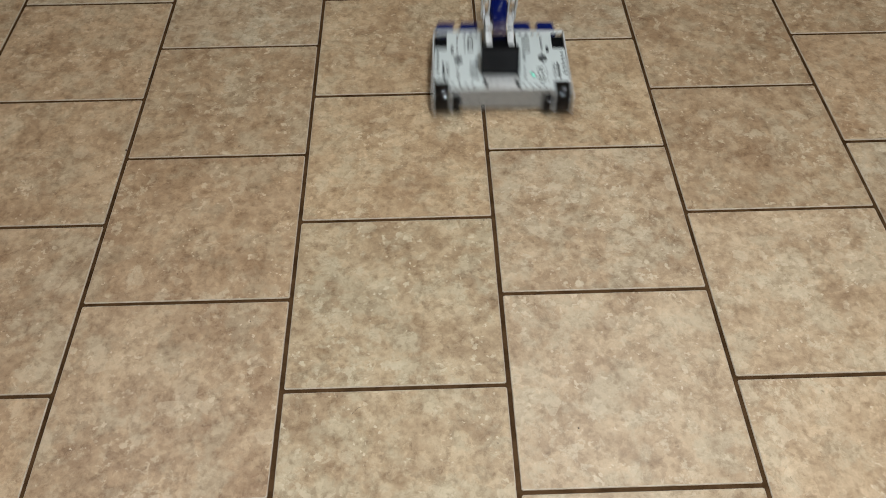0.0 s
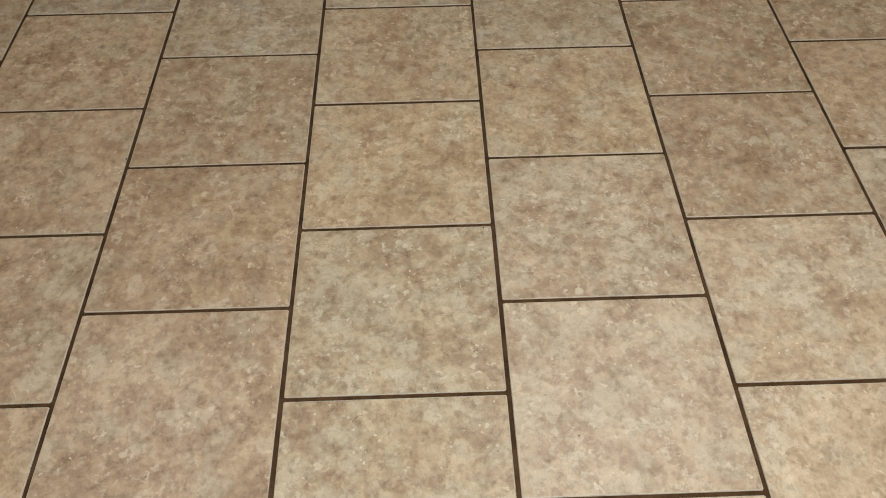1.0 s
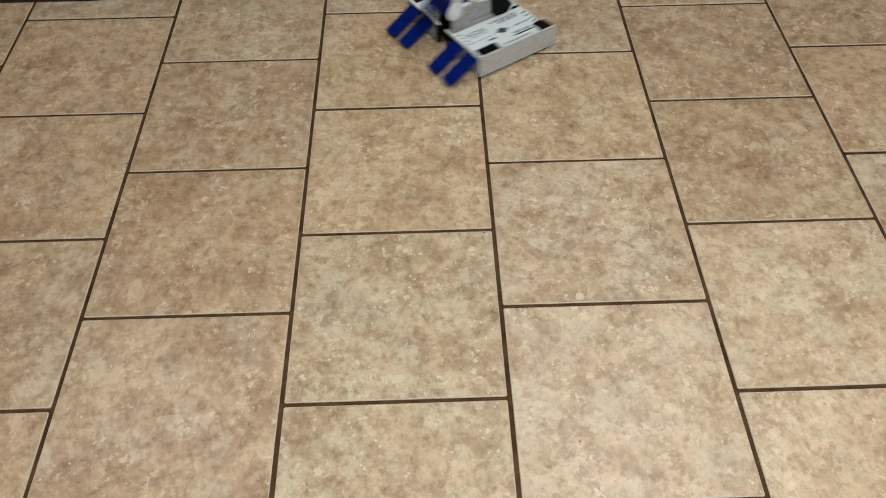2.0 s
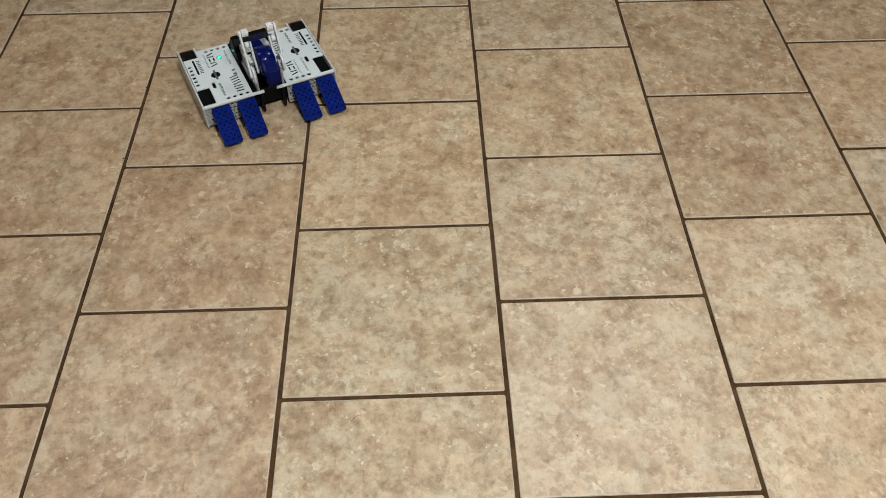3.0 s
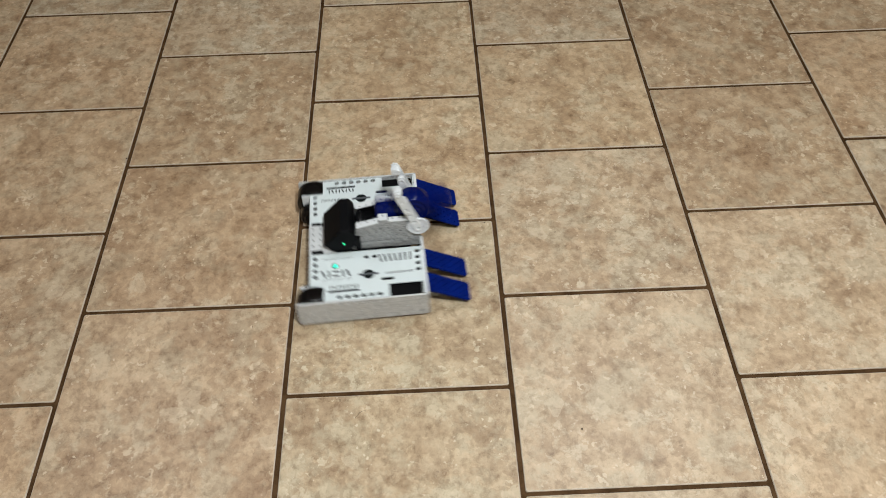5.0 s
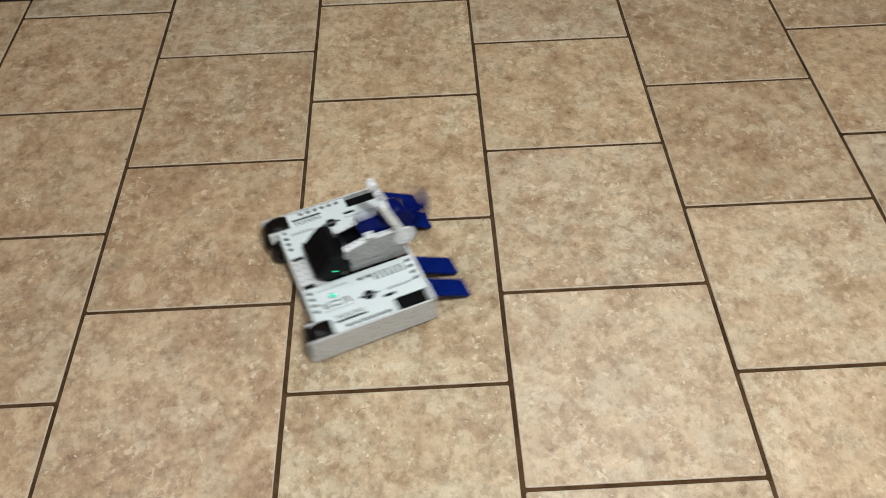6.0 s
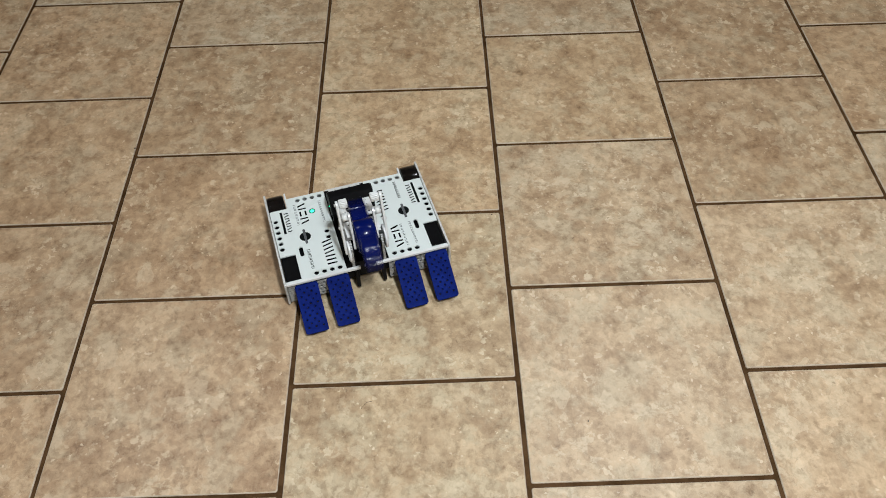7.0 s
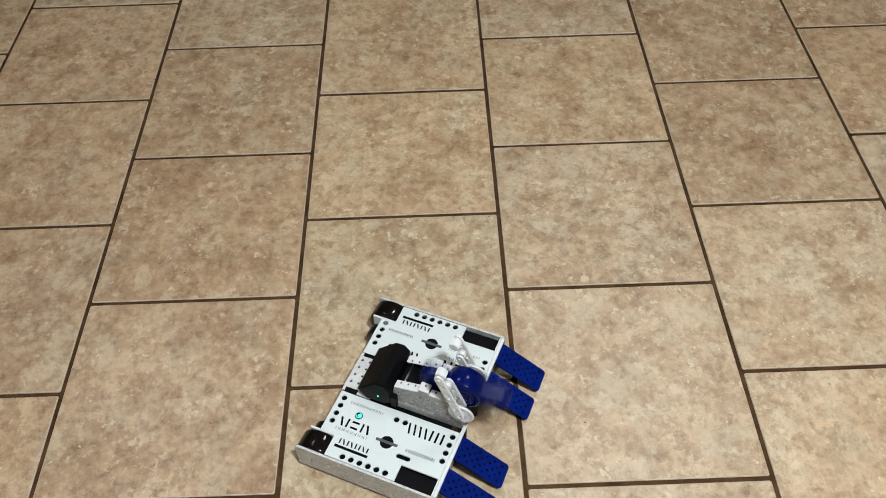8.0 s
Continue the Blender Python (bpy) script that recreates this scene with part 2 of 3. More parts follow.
def plate(name, outline, holes, thick, m=None, bevel=0.0005):
    """A flat plate with real holes: outlines in x, y, its thickness about z = 0, moved by m."""
    cu = bpy.data.curves.new(name, "CURVE")
    cu.dimensions, cu.fill_mode = "2D", "BOTH"
    cu.extrude, cu.bevel_depth, cu.bevel_resolution = thick / 2 - bevel, bevel, 0
    cu.offset = -bevel
    for loop in (outline, *holes):
        sp = cu.splines.new("POLY")
        sp.points.add(len(loop) - 1)
        for pt, (x, y) in zip(sp.points, loop):
            pt.co = (x, y, 0, 1)
        sp.use_cyclic_u = True
    ob = bpy.data.objects.new(name, cu)
    me = bpy.data.meshes.new_from_object(ob)
    bpy.data.objects.remove(ob)
    me.name = name
    me.shade_flat()
    if m:
        me.transform(m)
    return me


SIDEWAYS = Matrix(((0, 0, 1, 0), (1, 0, 0, 0), (0, 1, 0, 0), (0, 0, 0, 1)))  # plate x, y -> robot y, z; its thickness along x

# ---------------------------------------------------------------- room
PITCH, JOINT = 0.3445, 0.0068


def structure(name, bm, mat, label, category):
    return tagged(part(name, bm, mat, None), label, category, kind="structure")


ROOM = (-3.2, 3.4, -2.6, 3.6)
x0, x1, y0, y1 = ROOM
structure("wall_north", box(x0 - 0.3, x1 + 0.3, y1, y1 + 0.3, -0.1, CEILING, 0), WALL, "plain beige painted wall closing the room", "wall")
structure("wall_south", box(x0 - 0.3, x1 + 0.3, y0 - 0.3, y0, -0.1, CEILING, 0), WALL, "plain beige painted wall closing the room", "wall")
structure("wall_west", box(x0 - 0.3, x0, y0, y1, -0.1, CEILING, 0), WALL, "plain beige painted wall closing the room", "wall")
structure("wall_east", box(x1, x1 + 0.3, y0, y1, -0.1, CEILING, 0), WALL, "plain beige painted wall closing the room", "wall")
structure("ceiling", box(x0 - 0.3, x1 + 0.3, y0 - 0.3, y1 + 0.3, CEILING, CEILING + 0.1, 0), CEIL, "plain white matt ceiling", "ceiling")


def ceiling_light(x, y):
    root = tagged(new("ceiling_light"), "round white ceiling light with a glowing diffuser", "ceiling light", "ceiling lights")
    root.matrix_world = pose(x, y, CEILING)
    up = pose(0, 0, 0, 0, 90, 0)
    part("base", turned([(0.002, 0.19), (0.03, 0.19), (0.035, 0.185)], 48, up), WHITE, root)
    part("diffuser", turned([(0.036, 0.178), (0.07, 0.172), (0.10, 0.14), (0.112, 0.08), (0.115, 0.01)], 48, up), LAMP_GLASS, root, "glowing white diffuser")


for lx, ly, watts, tint in LAMPS:
    ceiling_light(lx, ly)


# ---------------------------------------------------------------- toy robot
H = 0.0584          # top of the deck
MID = -0.003        # the weapon tower stands a little off the middle
SPIN_AT = (MID, 0.083, 0.118)


def word(name, parent, mat, u0, u1, v0, v1, count, side, heavy=0.22):
    """Unreadable lettering: a row of upright stroke pairs between y = u0 and u1, x = v0 and v1 on the deck."""
    bm = bmesh.new()
    step = (u1 - u0) / count
    z0, z1 = H - 0.0004, H + 0.00025
    for k in range(count):
        a = u0 + k * step
        w = step * heavy
        cols = [(a + step * 0.10, a + step * 0.10 + w), (a + step * 0.84 - w * 0.7, a + step * 0.84)]
        for p0, p1 in cols:
            box(side * v0, side * v1, p0, p1, z0, z1, 0, bm)
    bmesh.ops.recalc_face_normals(bm, faces=bm.faces[:])
    return part(name, bm, mat, parent)


LEAN = [(0.02, 1), (0.40, 1), (0.95, 0), (0.57, 0)]
TWO_BARS = [(0.08, 0.72, 0.92, 0.94), (0.08, 0.06, 0.92, 0.28)]
POST = [(0.30, 0), (0.70, 0), (0.70, 1), (0.30, 1)]


def shapes(name, parent, mat, u0, u1, v0, v1, row, side):
    """A logo as a row of plain shapes, read along the deck's length, its top towards the middle of the robot."""
    bm = bmesh.new()
    total = sum(w for _, w in row)
    at = 0.0
    for form, w in row:
        rects = [[(a, b), (c, b), (c, d), (a, d)] for a, b, c, d in form] if len(form[0]) == 4 else [form]
        for poly in rects:
            base, top = [], []
            for a, b in poly:
                u = (at + (0.06 + 0.88 * a) * w) / total
                y = u0 + u * (u1 - u0) if side > 0 else u1 - u * (u1 - u0)
                x = side * (v1 - b * (v1 - v0))
                base.append(bm.verts.new((x, y, H - 0.0004)))
                top.append(bm.verts.new((x, y, H + 0.00025)))
            bm.faces.new(base), bm.faces.new(top)
            for k in range(len(poly)):
                j = (k + 1) % len(poly)
                bm.faces.new((base[k], base[j], top[j], top[k]))
        at += w
    bmesh.ops.recalc_face_normals(bm, faces=bm.faces[:])
    return part(name, bm, mat, parent)


def deck_panel(root, side):
    f = 1 if side > 0 else -1
    px = lambda x: side * x
    outline = [(0.035, -0.0915), (0.103, -0.0915), (0.103, -0.069), (0.1328, -0.069), (0.1328, 0.035), (0.108, 0.035),
               (0.108, 0.0885), (0.1328, 0.0885), (0.1328, 0.0905), (0.035, 0.0905)]
    holes = [circle(0.1265, -0.0444 + 0.0127 * k, 0.0041) for k in range(6)]
    if side > 0:
        holes += [circle(0.0444 + 0.0127 * k, -0.0824, 0.0041) for k in range(4)]
        holes += [circle(0.0445 + 0.0127 * k, 0.0835, 0.0041) for k in range(4)]
        holes += [circle(0.0485, 0.0009, 0.0041), circle(0.0485, 0.0140, 0.0041)]
    else:
        holes += [circle(0.0566 + 0.0127 * k, -0.0824, 0.0041) for k in range(4)]
        holes += [circle(0.0464 + 0.0127 * k, 0.0825, 0.0041) for k in range(4)]
        holes += [circle(0.0485, -0.0009, 0.0041), circle(0.0485, -0.0140, 0.0041)]
    holes.append(rounded(0.0940, 0.1005, 0.0225, 0.0430, 0.0031))
    outline = [(px(x), y) for x, y in outline]
    holes = [[(px(x), y) for x, y in h] for h in holes]
    panel = part("top_panel", plate("top_panel", outline, holes, 0.003, pose(0, 0, H - 0.0015), 0.0003), STICKER, root, "white printed deck panel with round holes")
    # round emblem with a cross bar
    cy = 0.0027 * f
    disc = turned([(-0.0004, 0.0095), (0.0003, 0.0093)], 28, pose(px(0.0852), cy, H, 0, -90, 0))
    part("emblem", disc, INK, panel, "round black emblem")
    part("emblem_bar", box(px(0.0852) - 0.0020, px(0.0852) + 0.0020, cy - 0.0160, cy + 0.0160, H - 0.0004, H + 0.0006, 0), GREYINK, panel, "black bar across the emblem")
    flip = lambda a, b: (a, b) if side > 0 else (-b, -a)
    w = (0.019, 0.076) if side > 0 else (-0.064, -0.010)
    shapes("bold_mark", panel, INK, w[0], w[1], 0.0460, 0.0622, [(LEAN, 0.40), (LEAN, 0.40), (LEAN, 0.40), (LEAN, 0.40), (POST, 0.40), (POST, 0.40), (POST, 0.40)], side)
    w = flip(-0.0735, -0.0245)
    vx = (0.0720, 0.0855) if side > 0 else (0.0530, 0.0665)
    shapes("heavy_mark", panel, INK, w[0], w[1], vx[0], vx[1], [(LEAN, 0.55), (POST, 0.45), (TWO_BARS, 0.85), (POST, 0.45), (LEAN, 0.55)], side)
    word("fine_mark", panel, GREYINK, w[0], w[1], vx[1] + 0.003, vx[1] + 0.0070, 8, side, 0.14)
    shapes("name_mark", panel, INK, -0.0605, -0.0135, 0.1030, 0.1105, [(POST, 0.40), (LEAN, 0.45), (POST, 0.40), (LEAN, 0.45), (POST, 0.40), (POST, 0.40), (LEAN, 0.45), (POST, 0.40)], side)
    part("name_bar", box(*sorted((px(0.1130), px(0.1170))), -0.0625, -0.0125, H - 0.0004, H + 0.00025, 0), INK, panel)
    w = (0.0316, 0.0745) if side > 0 else (-0.073, -0.033)
    word("slim_mark", panel, INK, w[0], w[1], 0.0835, 0.0885, 8, side, 0.2)
    w = (-0.0705, -0.0200) if side > 0 else (0.024, 0.0735)
    vx = (0.0455, 0.0495) if side > 0 else (0.0850, 0.0890)
    word("small_mark", panel, GREYINK, w[0], w[1], vx[0], vx[1], 10, side, 0.16)
    return panel


def perforated_side(root, side):
    outline = rounded(-0.1125, 0.0957, 0.0090, 0.0588, 0.004)
    holes = [circle(-0.0442 + 0.0127 * k, 0.0520, 0.0021, 10) for k in range(6)] + [circle(0.0830, 0.0520, 0.0021, 10)]
    holes += [circle(y, 0.0340, 0.0021, 10) for y in (-0.0887, -0.0633, -0.0125, 0.0002, 0.0637)]
    holes += [circle(-0.0950 + 0.0254 * k, 0.0190, 0.0022, 10) for k in range(8)]
    m = pose(side * 0.1354, 0, 0) @ SIDEWAYS
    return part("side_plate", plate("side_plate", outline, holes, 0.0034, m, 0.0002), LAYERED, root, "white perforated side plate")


FLAP_TILT = 29.0


def flap(root, xc):
    w, length = 0.0184, 0.0805
    outline = rounded(-w, w, -length, 0.0, 0.0045)
    holes = []
    for r in range(11):
        for c in ((-1, 0, 1) if r % 2 == 0 else (-0.5, 0.5)):
            holes.append(circle(c * 0.0115, -0.0075 - r * 0.0063, 0.0012 + 0.0005 * ((r * 5 + int(c * 2) * 3) % 3) / 2, 8))
    m = pose(0, 0, 0, 0, 0, 180)
    ob = part("wedge_flap", plate("wedge_flap", outline, holes, 0.0036, m, 0.0007), BLUE, root, "blue perforated wedge flap sloping to the floor")
    # black sheet behind the holes gives them the shade their depth lacks
    part("flap_back", plate("flap_back", rounded(-w + 0.001, w - 0.001, -length + 0.001, -0.001, 0.004), [], 0.0012, m @ pose(0, 0, -0.0030), 0.0002), BLACK, ob)
    part("flap_rib", box(-0.0165, 0.0165, 0.0005, 0.0050, -0.0065, -0.0020, 0.0008), BLUE, ob)
    ob.location, ob.rotation_euler = (xc, 0.0935, 0.0505), (radians(-FLAP_TILT), 0, 0)
    return ob


def wheel(root, xa, xb, y, r, label):
    """Origin at the axle, so that it can roll."""
    h = (xb - xa) / 2
    bm = turned([(-h, r * 0.62), (-h, r * 0.93), (-h * 0.94, r * 0.975), (-h * 0.75, r), (h * 0.75, r), (h * 0.94, r * 0.975), (h, r * 0.93), (h, r * 0.62)], 48)
    ob = part("wheel", bm, RUBBER if y < 0 else BLACK, root, label)
    ob.location = ((xa + xb) / 2, y, r + 0.001)
    part("rim", turned([(-h * 1.02, r * 0.2), (-h * 1.02, r * 0.58), (-h * 0.8, r * 0.63), (h * 0.8, r * 0.63), (h * 1.02, r * 0.58), (h * 1.02, r * 0.2)], 32), BLACK, ob, "black hub")
    return ob


def beam(name, root, x, p0, p1, width, thick, mat, holes=5, label=""):
    """A flat link between two points (y, z), with rounded ends and holes along it."""
    a, b = Vector(p0), Vector(p1)
    d = (b - a).normalized()
    n = Vector((-d.y, d.x)) * width / 2
    outline = []
    base = math.atan2(-n.y, -n.x)
    for k in range(9):
        outline.append(tuple(a + Vector((math.cos(base - math.pi * k / 8), math.sin(base - math.pi * k / 8))) * width / 2))
    for k in range(9):
        t = base - math.pi - math.pi * k / 8
        outline.append(tuple(b + Vector((math.cos(t), math.sin(t))) * width / 2))
    loops = [circle(*(a + (b - a) * (k / (holes - 1))), width * 0.2, 10) for k in range(holes)]
    return part(name, plate(name, outline, loops, thick, pose(x, 0, 0) @ SIDEWAYS, 0.0005), mat, root, label)


def tower_side(root, s):
    x = MID + s * 0.0255
    prof = [(-0.020, 0.050), (-0.0115, 0.1005), (0.0245, 0.109), (0.0275, 0.1155), (0.0400, 0.1150), (0.0425, 0.1105),
            (0.080, 0.1105), (0.0905, 0.100), (0.0905, 0.050)]
    holes = []
    for r in range(4):
        holes += [circle(-0.004 + 0.0127 * k + 0.0064 * (r % 2), 0.0680 + 0.0095 * r, 0.0017, 8) for k in range(7)]
    part("tower_plate", plate("tower_plate", prof, holes, 0.004, pose(x, 0, 0) @ SIDEWAYS), SHADED_LAYERED, root, "white perforated tower side with shade in its colour")
    # black sheet added inside the plate to darken the tower's interior
    shade_outline = [(-0.012, 0.0505), (-0.008, 0.097), (0.024, 0.1045), (0.060, 0.1045), (0.0875, 0.094), (0.0875, 0.0505)]
    part("tower_lining", plate("tower_lining", shade_outline, [], 0.0018, pose(x - s * 0.0032, 0, 0) @ SIDEWAYS), BLACK, root, "black sheet added for the shade inside the tower")
    # flange turned in along the plate's top, in two slopes
    for y_a, z_a, y_b, z_b, wide in ((-0.0110, 0.1015, 0.0250, 0.1098, 0.0100), (0.0255, 0.1160, 0.0405, 0.1160, 0.0120), (0.0415, 0.1112, 0.0780, 0.1112, 0.0080)):
        slope = math.degrees(math.atan2(z_b - z_a, y_b - y_a))
        run = math.hypot(y_b - y_a, z_b - z_a)
        loops = [circle(-s * (0.0015 + wide / 2), run * f, 0.0016, 8) for f in ((0.2, 0.5, 0.8) if run > 0.03 else (0.5,))]
        flange = plate("top_flange", rounded(*sorted((s * 0.0020, -s * wide)), 0.0, run, 0.0012), loops, 0.0022, pose(x, y_a, z_a, slope, 0, 0))
        part("top_flange", flange, WHITE, root)
    part("base_rail", box(x + s * 0.0035 - 0.0018, x + s * 0.0035 + 0.0018, -0.026, 0.048, 0.0555, 0.0690, 0.0008), SHADED_LAYERED, root)
    foot = (0.0890, 0.0985) if s > 0 else (0.0850, 0.1080)
    beam("outer_link", root, x + s * 0.0085, foot, (0.0600, 0.1740), 0.0125, 0.0036, WHITE, 6, "white link arm with holes")
    beam("inner_link", root, x - s * 0.0062, (foot[0] - 0.002, foot[1] + 0.005), (0.0680, 0.1520), 0.0115, 0.0036, CLEAR, 4, "short white inner link with holes")
    side = pose(x + s * 0.0045, *foot)
    disc = part("pulley", turned([(-0.002, 0.0162), (-0.0018, 0.0182), (-0.0008, 0.0188), (0.0008, 0.0188), (0.0018, 0.0182), (0.002, 0.0162), (0.0012, 0.0150), (0.0012, 0.004), (0.003, 0.0036), (0.003, 0.001)], 40, side), CLEAR, root, "milky white pulley disc")
    bm = turned([(-0.0065, 0.0052), (-0.006, 0.0066), (0.006, 0.0066), (0.0065, 0.0052)], 24, pose(x - s * 0.001, 0.0600, 0.1740))
    for k in range(16):
        a = 2 * math.pi * k / 16
        box(x - s * 0.001 - 0.0055, x - s * 0.001 + 0.0055, 0.0600 + 0.0066 * math.cos(a) - 0.0006, 0.0600 + 0.0066 * math.cos(a) + 0.0006,
            0.1740 + 0.0066 * math.sin(a) - 0.0006, 0.1740 + 0.0066 * math.sin(a) + 0.0006, 0, bm)
    part("knob", bm, WHITE, root, "ribbed white knob on the arm's end")
    for y, z in ((0.0600, 0.174), (0.0735, 0.1365)):
        part("pin", turned([(-0.0035, 0.0028), (0.0035, 0.0028), (0.0042, 0.0018)], 14, pose(x + s * 0.0085, y, z)), GREYWHITE, root)
    part("pin_collar", turned([(-0.004, 0.0062), (0.004, 0.0062)], 20, pose(x + s * 0.0005, 0.0680, 0.1520)), WHITE, root)


def spinner(root):
    bm = bmesh.new()
    half = 0.064
    # two blades with rounded tips, thickened round the hub
    prof = []
    for k in range(9):
        a = radians(-90 + 180 * k / 8)
        prof.append((half - 0.012 + 0.012 * math.cos(a), 0.0125 * math.sin(a)))
    for k in range(9):
        a = radians(90 + 180 * k / 8)
        prof.append((-half + 0.012 + 0.012 * math.cos(a), 0.0125 * math.sin(a)))
    me = plate("spinner", prof, [circle(s * r, 0, 0.0024, 10) for s in (1, -1) for r in (0.036, 0.048)], 0.027, SIDEWAYS, 0.0022)
    bm.from_mesh(me)
    bpy.data.meshes.remove(me)
    ring = [(0.0175, 0.006), (0.0175, 0.010), (0.0155, 0.0105), (0.0155, 0.0135), (0.0170, 0.0140), (0.0170, 0.0175), (0.0148, 0.0182), (0.0148, 0.0215), (0.0160, 0.0220), (0.0155, 0.0250), (0.0135, 0.0265)]
    turned([(-x, r) for x, r in ring] + ring[::-1], 56, None, bm)
    ob = part("spinner", bm, GLOSS_BLUE, root, "blue plastic spinning blade with a ringed hub")
    ob.location = SPIN_AT
    return ob


FLAPS = []


def toy_robot():
    root = tagged(new("toy_robot"), "white and blue toy combat robot driving on the tiles", "toy robot")
    for s in (1, -1):
        deck_panel(root, s)
        perforated_side(root, s)
        part("front_rail", box(*sorted((s * 0.0130, s * 0.1334)), 0.0908, 0.0957, 0.0545, H + 0.0008, 0.0006), WHITE, root)
        part("inner_wheel_plate", box(*sorted((s * 0.1000, s * 0.1030)), -0.1060, -0.0690, 0.0100, H, 0.0006), WHITE, root)
        tower_side(root, s)
        for xc in (0.1075, 0.0565):
            FLAPS.append(flap(root, s * xc - 0.004))
        outline = rounded(0.034, 0.1330, 0.0085, 0.0500, 0.002)
        holes = [circle(0.0395 + 0.0079 * k + 0.0039 * (r % 2), 0.0140 + 0.0078 * r, 0.0022, 8) for k in range(11) for r in range(5)]
        m = pose(0, 0.0885, 0) @ Matrix(((s, 0, 0, 0), (0, 0, 1, 0), (0, 1, 0, 0), (0, 0, 0, 1)))
        part("front_plate", plate("front_plate", outline, holes, 0.003, m), SHADED_LAYERED, root)
        part("wheel_guard", box(*sorted((s * 0.1065, s * 0.1325)), 0.0320, 0.0868, 0.0130, 0.0525, 0.003), BLACK, root, "black guard over the front wheel")
        part("front_leg", box(*sorted((MID + s * 0.0190, MID + s * 0.0250)), 0.0850, 0.0935, 0.0080, 0.0500, 0.0012), BLACK, root)
    part("chassis", box(-0.1320, 0.1320, -0.0655, 0.0300, 0.0130, 0.0490, 0.001), BLACK, root, "black inner chassis")
    part("chassis_front", box(0.0360, 0.1060, 0.0305, 0.0865, 0.0130, 0.0490, 0.001), BLACK, root)
    part("chassis_front", box(-0.1060, -0.0360, 0.0305, 0.0865, 0.0130, 0.0490, 0.001), BLACK, root)
    part("chassis_rear", box(-0.0785, 0.0785, -0.0895, -0.0660, 0.0130, 0.0490, 0.001), BLACK, root)
    # two black blocks added to fill the shaded well and the tower's inside
    part("well_floor", box(-0.0355, 0.0355, 0.0305, 0.0750, 0.0130, 0.0500, 0.001), BLACK, root)
    part("gearbox", box(MID - 0.0225, MID + 0.0225, -0.0130, 0.0330, 0.0500, 0.0900, 0.003), BLACK, root, "black block added for the shade between the tower sides")
    outline = rounded(-0.0990, 0.0990, 0.0100, 0.0545, 0.002)
    holes = [circle(-0.0889 + 0.0127 * k, z, 0.0017, 8) for k in range(15) for z in (0.020, 0.0327, 0.0454)]
    m = pose(0, -0.0915, 0) @ Matrix(((1, 0, 0, 0), (0, 0, 1, 0), (0, 1, 0, 0), (0, 0, 0, 1)))
    part("rear_plate", plate("rear_plate", outline, holes, 0.003, m), SHADED_LAYERED, root, "white perforated rear plate")
    holes = [circle(MID + (c - 1.5) * 0.0127, -0.086 + 0.0115 * r, 0.0019, 8) for r in range(3) for c in range(4)]
    part("rear_deck", plate("rear_deck", rounded(-0.0340, 0.0330, -0.0925, -0.0480, 0.001), holes, 0.003, pose(0, 0, 0.0570)), GREYWHITE, root, "white perforated plate behind the motor")
    for xa, xb in ((0.0270, 0.0345), (-0.0345, -0.0285)):
        part("deck_slot", box(xa, xb, -0.0880, -0.0690, 0.0560, H + 0.0010, 0.0005), BLACK, root, "dark slot at the plate's end")
    # motor: a chamfered black block across the tower's back
    prof = [(-0.0655, 0.0775), (-0.0530, 0.0600), (-0.0240, 0.0600), (-0.0140, 0.0700), (-0.0140, 0.0980), (-0.0220, 0.1090), (-0.0360, 0.1085), (-0.0460, 0.0985)]
    motor = part("motor", plate("motor", prof, [], 0.0740, pose(MID, 0, 0) @ SIDEWAYS, 0.0020), BLACK, root, "chamfered black motor block")
    part("motor_foot", box(MID + 0.0280, MID + 0.0365, -0.0150, -0.0060, 0.0600, 0.0860, 0.0015), BLACK, motor)
    part("motor_led", turned([(-0.0008, 0.0016), (0.0008, 0.0012)], 12, pose(MID + 0.0372, -0.0330, 0.0780)), SMALL_LED, motor, "small green light on the motor")
    part("drive_shaft", turned([(-0.0240, 0.0016), (0.0240, 0.0016)], 12, pose(MID, -0.0040, 0.0900)), STEEL, root, "thin steel shaft")
    part("axle", turned([(-0.0310, 0.0022), (0.0310, 0.0022)], 14, pose(*SPIN_AT)), STEEL, root, "steel axle through the blade")
    part("status_light", turned([(-0.0006, 0.0042), (0.0012, 0.0038), (0.0022, 0.0022), (0.0025, 0.0004)], 20, pose(0.0630, -0.0503, H, 0, -90, 0)), LED, root, "lit green status light")
    part("light_ring", turned([(-0.0008, 0.0056), (0.0004, 0.0054)], 20, pose(0.0630, -0.0503, H, 0, -90, 0)), INK, root)
    bm = bmesh.new()
    for k in range(9):
        a = radians(180 + 22.5 * k)
        cx, cy = 0.0630 + 0.0024 * math.cos(a), -0.0503 + 0.0024 * math.sin(a)
        box(cx - 0.0006, cx + 0.0006, cy - 0.0006, cy + 0.0006, H + 0.0010, H + 0.0027, 0, bm)
    part("light_mark", bm, INK, root, "dark crescent on the status light")
    wheels = []
    for s in (1, -1):
        for xa, xb, y, r, label in ((0.1045, 0.1335, -0.0860, 0.0311, "shiny black rear tyre"), (0.0810, 0.0985, -0.0900, 0.0220, "black inner rear tyre")):
            wheels.append(wheel(root, *sorted((s * xa, s * xb)), y, r, label))
    return root, wheels, spinner(root)


robot, WHEELS, SPINNER = toy_robot()


